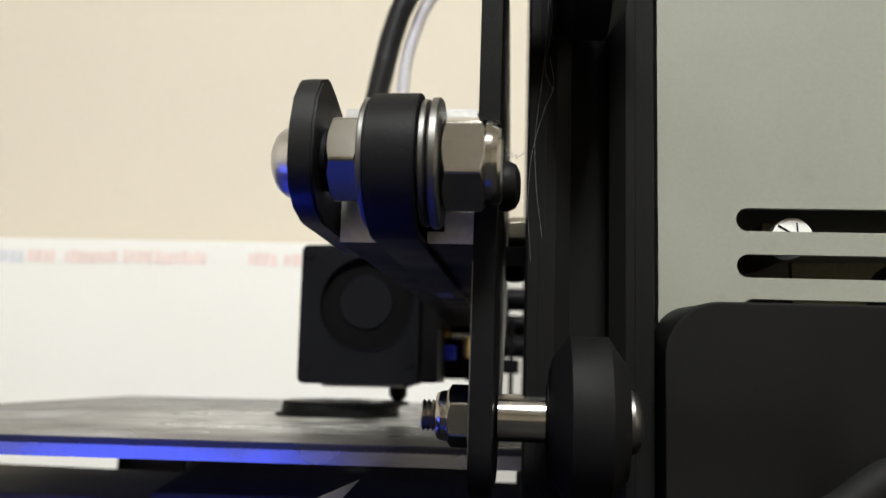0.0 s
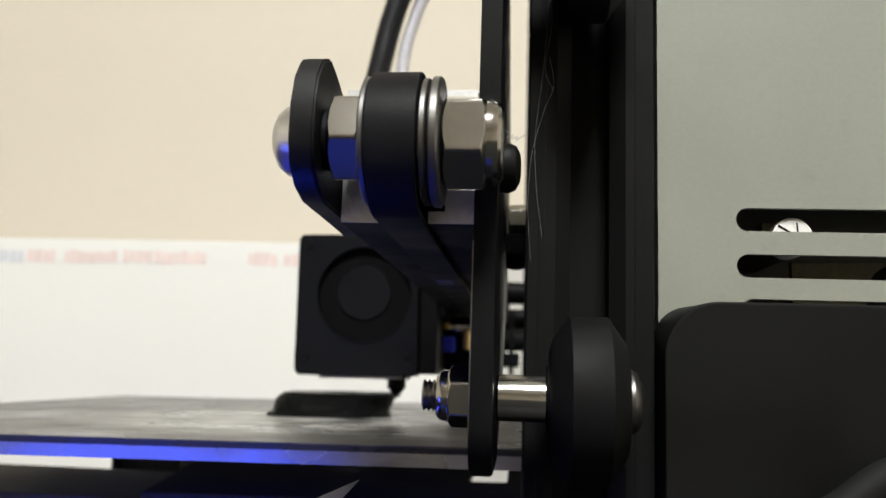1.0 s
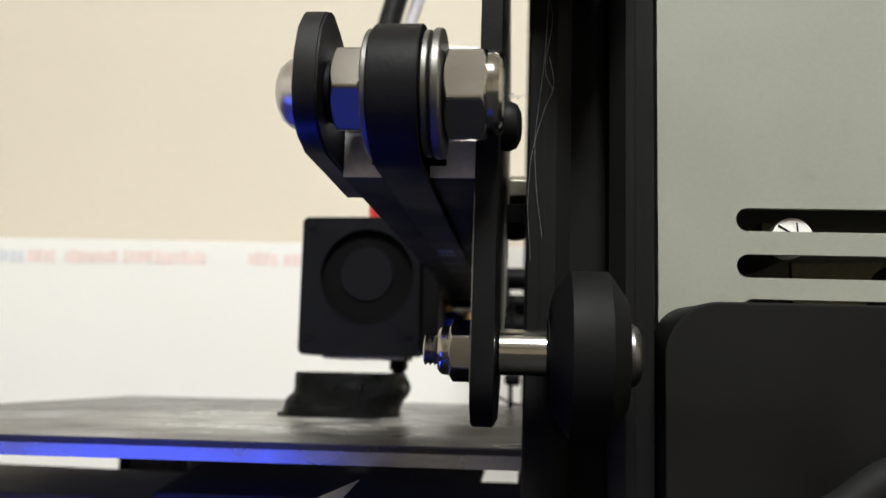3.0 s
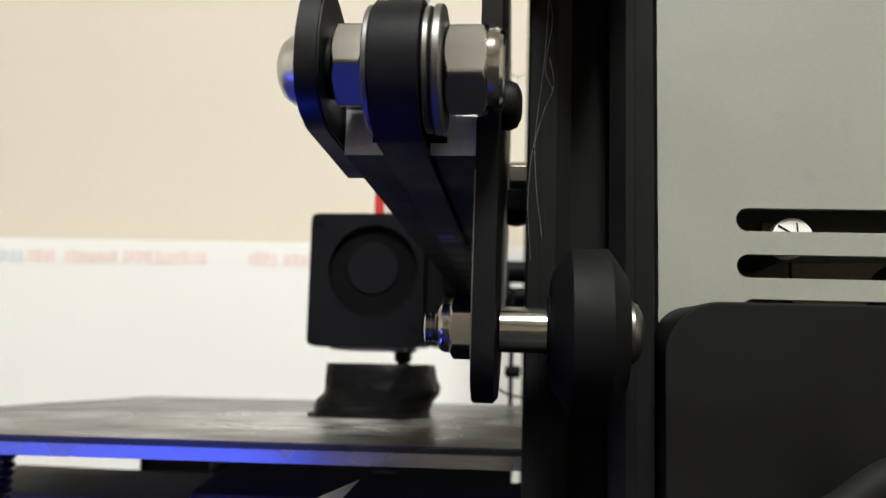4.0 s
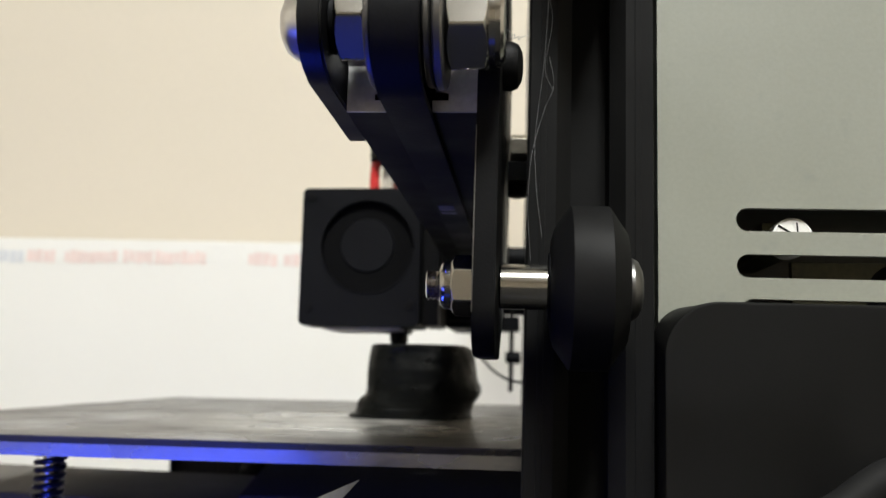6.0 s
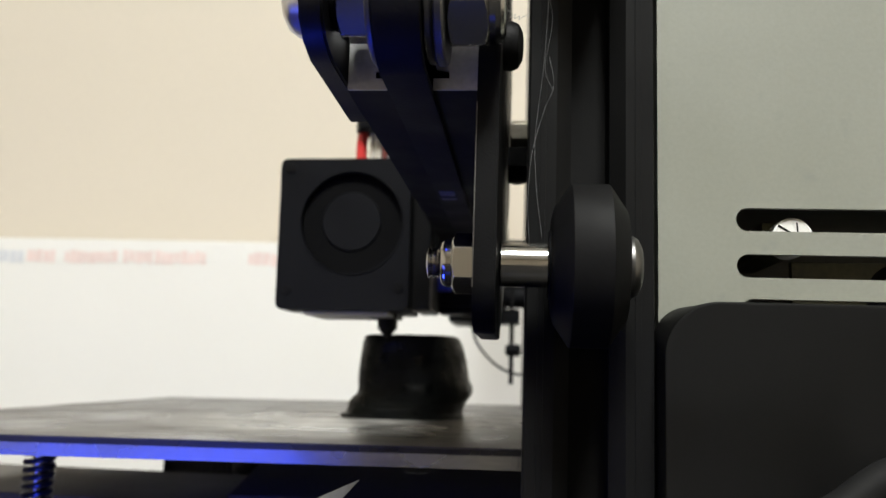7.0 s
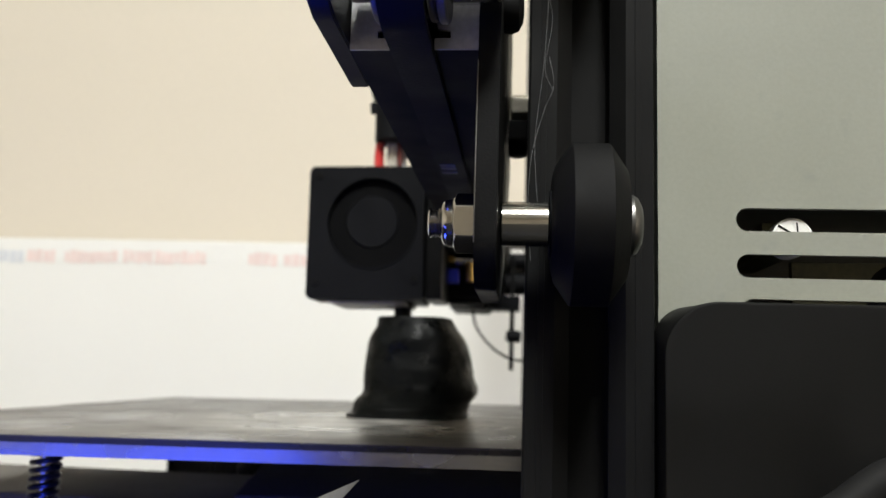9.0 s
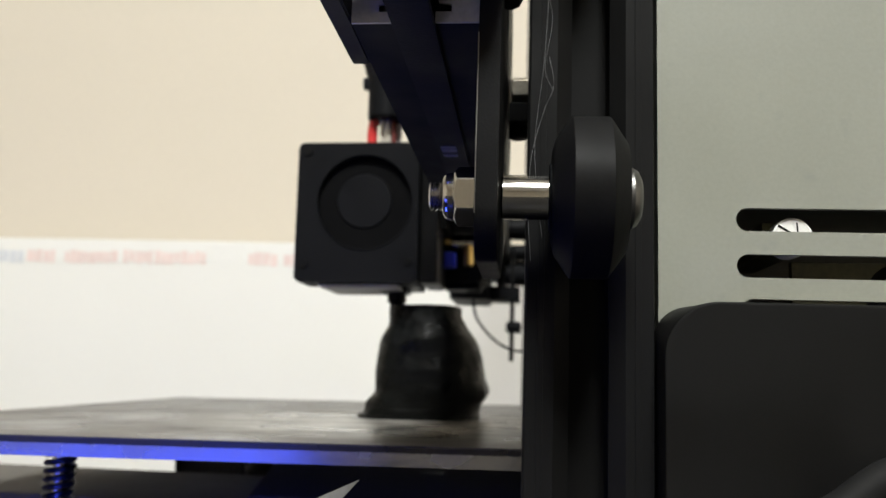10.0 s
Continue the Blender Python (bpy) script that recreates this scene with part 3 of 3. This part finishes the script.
    part("plate_screw", turned([(-3.7, 3.8), (-2.5, 3.95), (-1.35, 3.45), (-0.7, 2.2), (-0.55, 1)], (0, 125, 153.5), "x", 32), BLACK_PAINT, t, "black button-head screw")
    wheels = [wheel(t, 124, 118.25), wheel(t, 124, 190.2)]
    inner_y, inner_z = 185, 156.4
    part("inner_spacer", hexnut(bmesh.new(), -3.5, 4.6, inner_y, inner_z, 6.3, radians(28)), TAN, t, "pale metal spacer of the inner wheel", smooth=10)
    w = part("wheel", turned([(-5.6, 8.9), (-3.4, 12.1), (2.6, 12.2), (5.0, 8.6)], (0, 0, 0), "x", 48), RUBBER, t, "solid black grooved wheel")
    w.location = Vector((10.9, inner_y, inner_z)) * MM
    wheels.append(w)
    part("stop_block", boxed(-4.6, 1.5, inner_y - 4, inner_z + 28, 148.2, 152.7, bevel=0.3), BLACK_PAINT, t)
    part("stop_screw", turned([(-3.1, 1.2), (-2.7, 2.2), (-1.6, 2.6), (0, 2.6)], (-1.8, inner_y + 1, 148.3), "z", 20), BLACK_PAINT, t)
    # far end: motor, switch box and wiring
    part("far_plate", boxed(-12, -8.5, 380, 440, 128, 178, bevel=0.6), BLACK_PAINT, t)
    part("motor", boxed(-33.3, -15.4, 372, 412, 123.8, 136, bevel=1.2), BLACK_PLASTIC, t, "black motor at the far end")
    part("switch_box", boxed(-15.2, -1.0, 376, 396, 124.2, 130.6, bevel=0.8), BLACK_PLASTIC, t)
    part("motor_wire", pipe(bmesh.new(), smooth_line([(-22.6, 376, 125), (-21.8, 376, 119), (-19.5, 376, 113.6), (-13.6, 376, 106.8), (-7.1, 376, 102.6), (-0.9, 376, 101), (6, 376, 102)], 8), 0.6, 8), BLACK_PLASTIC, t)
    part("switch_arm", boxed(-5.6, -3.6, 379, 381, 96.5, 150, bevel=0.3), BLACK_PAINT, t)
    part("switch_knob", turned([(-4.2, 1), (-3.8, 2.6), (2.4, 2.8), (3, 1.2)], (-3.2, 380, 112), "x", 20), BLACK_PLASTIC, t)
    part("far_spacer", rod(-8.4, 2, 392, 160, 2.8), STEEL, t)
    part("far_spacer", rod(-8.4, 2, 392, 142, 2.8), STEEL, t)
    for z, rr in ((158.5, 5.2), (147.2, 3.8), (136.6, 5.0)):
        part("far_roller", turned([(-9.5, rr * 0.6), (-8.2, rr), (1.6, rr), (3, rr * 0.6)], (0, 384, z), "x", 24), BLACK_PLASTIC, t)
    # loose plastic curl
    curl = [(-3.2, 125, 159.7), (-2.5, 125, 159.0), (-2.8, 125, 158.4), (-2.0, 125, 158.9), (-2.1, 125, 158.2), (-1.3, 125, 158.6), (-1.4, 125, 158.0), (-0.7, 125, 158.5), (0.2, 127, 159.6)]
    part("plastic_curl", pipe(bmesh.new(), smooth_line(curl, 8), 0.05, 5), HAIR, t)
    return t, wheels


# ---- the print head ----
def print_head():
    """Built with the blower's face at y = 0; heights as at the start."""
    t = thing("hotend_carriage", "black printing carriage with a round blower and dark nozzle", "printing carriage")
    x0, x1, z0, z1 = -76.3, -35.0, 120.6, 168.2
    cx, cz = -53.2, 147.9
    outline = arc(x0 + 2.2, z1 - 2.2, 2.2, 90, 180, 5) + arc(x0 + 2.2, z0 + 2.2, 2.2, 180, 270, 5) + arc(x1 - 2, z0 + 2, 2, 270, 360, 5) + arc(x1 - 2, z1 - 2, 2, 0, 90, 5)
    hole = arc(cx, cz, 16.0, 0, 354, 47)
    fan = part("blower_case", prism(outline, "y", 0, 2.0, holes=[hole]), BLACK_PLASTIC, t, "square black blower case with a round opening")
    part("blower_wall", prism(outline, "y", 2.0, 6, holes=[arc(cx, cz, 17.0, 0, 354, 47)]), BLACK_PLASTIC, t)
    part("blower_back", prism(outline, "y", 6, 15), BLACK_PLASTIC, t)
    part("impeller", turned([(1.5, 8.8), (1.55, 9.1), (1.75, 9.3), (2.0, 9.38), (6.0, 9.4)], (cx - 0.4, 0, cz + 0.5), "y", 48), BLACK_PLASTIC, fan, "round impeller hub")
    ring = arc(cx, cz, 16.0, 0, 354, 47)
    part("opening_rim", prism(arc(cx, cz, 16.5, 0, 354, 47), "y", -0.35, 0.0, holes=[ring]), BLACK_PLASTIC, fan)
    # shallow ring and blades, coloured darker to stand for shade in the opening
    part("impeller_ring", prism(arc(cx, cz, 15.8, 0, 354, 47), "y", 2.1, 5.5, holes=[arc(cx - 0.4, cz + 0.5, 9.5, 0, 354, 47)]), RECESS_BLACK, fan)
    for k in range(22):
        a = 2 * math.pi * k / 22
        u = Vector((math.cos(a), math.sin(a)))
        n = Vector((-u.y, u.x)) * 0.25
        p, q = u * 10.6 + Vector((cx, cz)), u * 14.6 + n * 7 + Vector((cx, cz))
        part("impeller_blade", prism([tuple(p + n), tuple(q + n), tuple(q - n), tuple(p - n)], "y", 2.0, 2.09), RECESS_BLACK, fan)
    for x, z in ((x0 + 3.2, z1 - 3.2), (x0 + 3.2, z0 + 6), (x1 - 3.2, z0 + 7)):
        part("case_screw", turned([(-0.4, 1.0), (-0.35, 1.5), (0.1, 1.6)], (x, 0, z), "y", 18), BLACK_PAINT, fan)
    part("shroud", boxed(-73, -37, 15.2, 44, 121.5, 166, bevel=1.2), BLACK_PAINT, t, "black sheet-metal shroud")
    part("air_duct", boxed(-69, -42, 5, 34, 119.6, 120.5, bevel=0.3), DUCT, t, "dull metal plate under the blower")
    part("shroud_step", boxed(-34.8, -28.8, 6, 34, 121.4, 164, bevel=0.8), BLACK_PAINT, t)
    part("heater_block", boxed(-50.5, -41, 18, 32, 119.4, 121.4, bevel=0.5), BLACK_PAINT, t)
    part("nozzle", turned([(113.3, 0.5), (113.7, 0.9), (116.0, 2.9), (116.3, 3.3), (120.2, 3.3)], (-45.0, 24, 0), "z", 24), BLACK_PAINT, t, "dark soot-stained nozzle")
    part("carriage_plate", boxed(-30.4, -26.7, 14, 60, 141, 196, bevel=0.8), BLACK_PAINT, t)
    part("carriage_spacer", rod(-26.6, -16, 34, 139.2, 2.6), STEEL, t, "steel spacer")
    part("brass_nut", turned([(130.5, 1.5), (131, 1.9), (138, 1.9), (138.4, 1.4)], (-20.3, 33, 0), "z", 18), BRASS, t, "brass insert")
    part("brass_stub", boxed(-29.5, -26.8, 30, 34, 138, 140.5, bevel=0.4), BRASS, t)
    part("blue_clip", boxed(-30.2, -24.6, 28, 34, 129.6, 135.2, bevel=0.7), BLUE_CLIP, t, "blue silicone clip")
    part("clip_holder", boxed(-33, -15, 36, 39, 125, 143, bevel=0.6), BLACK_PLASTIC, t)
    part("roller", turned([(-5, 7.5), (-2.6, 10.4), (2.6, 10.4), (5, 7.5)], (-19.0, 46, 132.4), "x", 32), RUBBER, t)
    part("carriage_foot", boxed(-30, -17, 40, 52, 122.6, 130, bevel=1.5), BLACK_PLASTIC, t)
    part("red_wire", pipe(bmesh.new(), smooth_line([(-56.6, 30, 165), (-56.8, 30, 172), (-56.9, 30, 180), (-56, 30, 190)], 6), 1.9, 10), RED, t, "red wire")
    for x, r, mat, label in ((-53.0, 1.0, PALE_WIRE, "pale wire"), (-50.9, 0.9, PALE_WIRE, "pale wire"), (-48.9, 0.9, DARK_RED, "dark red wire")):
        part("wire", pipe(bmesh.new(), smooth_line([(x, 30, 165), (x + 0.2, 30, 175), (x - 0.1, 30, 190)], 6), r, 10), mat, t, label)
    part("cable_boot", turned([(185, 6.2), (185.6, 6.7), (198, 6.7), (204, 5.6), (210, 4.6)], (-52.0, 30, 0), "z", 28), BLACK_PLASTIC, t, "black boot round the wires")
    part("boot_clip", boxed(-60.8, -57.5, 28, 32, 197.5, 201.5, bevel=0.5), BLACK_PLASTIC, t)
    line = smooth_line([(-53.5, 30, 199), (-56.3, 30, 207), (-57.9, 30, 217), (-57.4, 30, 231), (-54.3, 30, 247), (-51.5, 30, 259), (-47.2, 30, 271), (-37, 33, 288), (-16, 38, 306), (6, 44, 316)], 16)
    part("cable_sleeve", pipe(bmesh.new(), line, 4.3, 16, ridge=0.07), SLEEVE, t, "braided black cable sleeve")
    line = smooth_line([(-50, 34, 166), (-48.8, 36, 190), (-48.6, 36, 215), (-48.2, 36, 234), (-46.8, 36, 249), (-43.6, 36, 261), (-38.8, 36, 273), (-26, 40, 292)], 10)
    part("feed_tube", pipe(bmesh.new(), line, 2.5, 14), TUBE, t, "milky plastic filament tube")
    return t


# ---- build ----
room()
white_board()
upright()
power_supply()
display_unit()
scraper()
BEAM, WHEELS = gantry()
HEAD = print_head()
BED = heated_bed()
FIGURE, SLICES = printed_object()
TILT, SLOPE, BED_Z, FRONT = 0.73, 0.0127, 108.9, -117.0


def motions():
    rise = [
        (0, 0.00), (0.5, 1.41), (1, 2.91), (1.5, 4.49), (2, 6.25), (2.5, 7.94), (4, 13.03), (4.5, 14.57), (5, 16.11), (5.5, 17.75), (7, 22.87),
        (7.5, 24.36), (8, 26.03), (8.5, 27.62), (9, 29.12), (9.5, 30.99), (10, 33.31),
    ]
    walk(BEAM, [(t, pose(0, 0, h * MM)) for t, h in rise])
    for w in WHEELS:
        at, side = w.location.copy(), -1 if w.location.y < 0.15 else 1
        walk(w, [(t, pose(*at, side * math.degrees(h / 12.3))) for t, h in rise])
    walk(HEAD, [(t, pose(0, y * MM, h * MM, 0, -0.8, 0) @ Matrix.Translation((0.0021, 0, -0.0007))) for t, y, h in (
        (0, 276.6, 0.00), (0.1, 281.1, 0.28), (0.2, 253.7, 0.56), (0.3, 279.4, 0.85), (0.4, 269.0, 1.13), (0.5, 249.1, 1.41), (0.6, 252.2, 1.71),
        (0.7, 264.0, 2.01), (0.8, 250.8, 2.31), (0.9, 268.7, 2.61), (1, 272.3, 2.91), (1.1, 247.5, 3.23), (1.2, 257.6, 3.54), (1.3, 278.8, 3.86),
        (1.4, 250.4, 4.17), (1.5, 273.4, 4.49), (1.6, 254.7, 4.84), (1.7, 270.3, 5.19), (1.8, 251.4, 5.55), (1.9, 278.3, 5.90), (2, 260.3, 6.25),
        (2.1, 248.0, 6.59), (2.2, 269.9, 6.93), (2.3, 252.3, 7.26), (2.4, 266.2, 7.60), (2.5, 268.3, 7.94), (2.6, 252.0, 8.28), (2.7, 279.2, 8.62),
        (3.8, 257.7, 12.35), (3.9, 257.6, 12.69), (4, 286.2, 13.03), (4.1, 286.1, 13.34), (4.2, 282.0, 13.65), (4.3, 280.4, 13.95),
        (4.4, 252.7, 14.26), (4.5, 283.4, 14.57), (4.6, 280.2, 14.88), (4.7, 246.2, 15.19), (4.8, 255.0, 15.49), (4.9, 274.6, 15.80),
        (5, 247.9, 16.11), (5.1, 249.0, 16.44), (5.2, 281.3, 16.77), (5.3, 247.7, 17.09), (5.4, 275.8, 17.42), (5.5, 282.7, 17.75),
        (5.6, 247.4, 18.09), (5.7, 279.4, 18.43), (6.8, 247.8, 22.19), (6.9, 273.1, 22.53), (7, 246.4, 22.87), (7.1, 248.9, 23.17),
        (7.2, 248.8, 23.47), (7.3, 250.6, 23.76), (7.4, 271.3, 24.06), (7.5, 285.3, 24.36), (7.6, 283.6, 24.69), (7.7, 283.5, 25.03),
        (7.8, 248.4, 25.36), (7.9, 280.9, 25.70), (8, 280.9, 26.03), (8.1, 286.5, 26.35), (8.2, 280.7, 26.67), (8.3, 258.5, 26.98),
        (8.4, 260.5, 27.30), (8.5, 284.5, 27.62), (8.6, 280.4, 27.92), (8.7, 282.8, 28.22), (8.8, 278.7, 28.52), (8.9, 278.7, 28.82),
        (9, 281.0, 29.12), (9.1, 280.1, 29.49), (9.2, 250.6, 29.87), (9.3, 272.9, 30.24), (9.4, 276.7, 30.62), (9.5, 275.8, 30.99),
        (9.6, 254.9, 31.45), (9.7, 279.6, 31.92), (9.8, 256.0, 32.38), (9.9, 250.0, 32.85), (10, 264.9, 33.31),
    )])
    # the bed slides along its own slight slope; the figure rides on it
    slide = [
        (0, -84.3), (0.1, -60.5), (0.2, -54.5), (0.3, -77.6), (0.4, -87.0), (0.5, -56.5), (0.6, -52.8), (0.7, -89.4), (0.8, -55.5), (0.9, -52.8),
        (1, -87.2), (1.1, -68.0), (1.2, -86.6), (1.3, -55.5), (1.4, -73.6), (1.5, -53.8), (1.6, -53.1), (1.7, -89.8), (1.8, -73.6), (1.9, -54.1),
        (2, -52.0), (2.1, -69.8), (2.2, -52.4), (2.3, -77.6), (2.4, -89.8), (2.5, -89.6), (2.6, -74.0), (2.7, -81.9), (3.8, -84.7), (3.9, -52.4),
        (4, -73.0), (4.1, -57.7), (4.2, -74.0), (4.3, -57.3), (4.4, -54.5), (4.5, -57.1), (4.6, -56.9), (4.7, -71.2), (4.8, -82.9), (4.9, -84.1),
        (5, -72.2), (5.1, -74.8), (5.2, -64.3), (5.3, -69.8), (5.4, -81.5), (5.5, -75.0), (5.6, -71.2), (5.7, -58.3), (6.8, -67.0), (6.9, -81.5),
        (7, -61.5), (7.1, -69.4), (7.2, -62.9), (7.3, -69.0), (7.4, -52.0), (7.5, -68.6), (7.6, -68.4), (7.7, -61.5), (7.8, -71.2), (7.9, -61.9),
        (8, -77.2), (8.1, -76.8), (8.2, -71.6), (8.3, -77.6), (8.4, -77.6), (8.5, -65.5), (8.6, -59.1), (8.7, -61.5), (8.8, -69.0), (8.9, -74.0),
        (9, -59.7), (9.1, -63.3), (9.2, -61.5), (9.3, -77.6), (9.4, -61.5), (9.5, -61.3), (9.6, -71.6), (9.7, -61.5), (9.8, -62.9), (9.9, -73.6),
        (10, -55.7),
    ]
    walk(BED, [(t, pose((x + FRONT) * MM, 0, (BED_Z + SLOPE * (x + FRONT)) * MM, 0, -TILT, 0)) for t, x in slide])
    walk(FIGURE, [(t, pose(x * MM, 0.288, (BED_Z + SLOPE * x + 0.05) * MM, 0, -TILT, 0)) for t, x in slide])
    # layers wait inside the ones below and climb with the nozzle until they are laid
    for ob, top, k in SLICES:
        walk(ob, [(t, pose(0, 0, min(0.0, 5.0 + h - top - 0.01 * k * (5.0 + h < top)) * MM)) for t, h in rise])


motions()
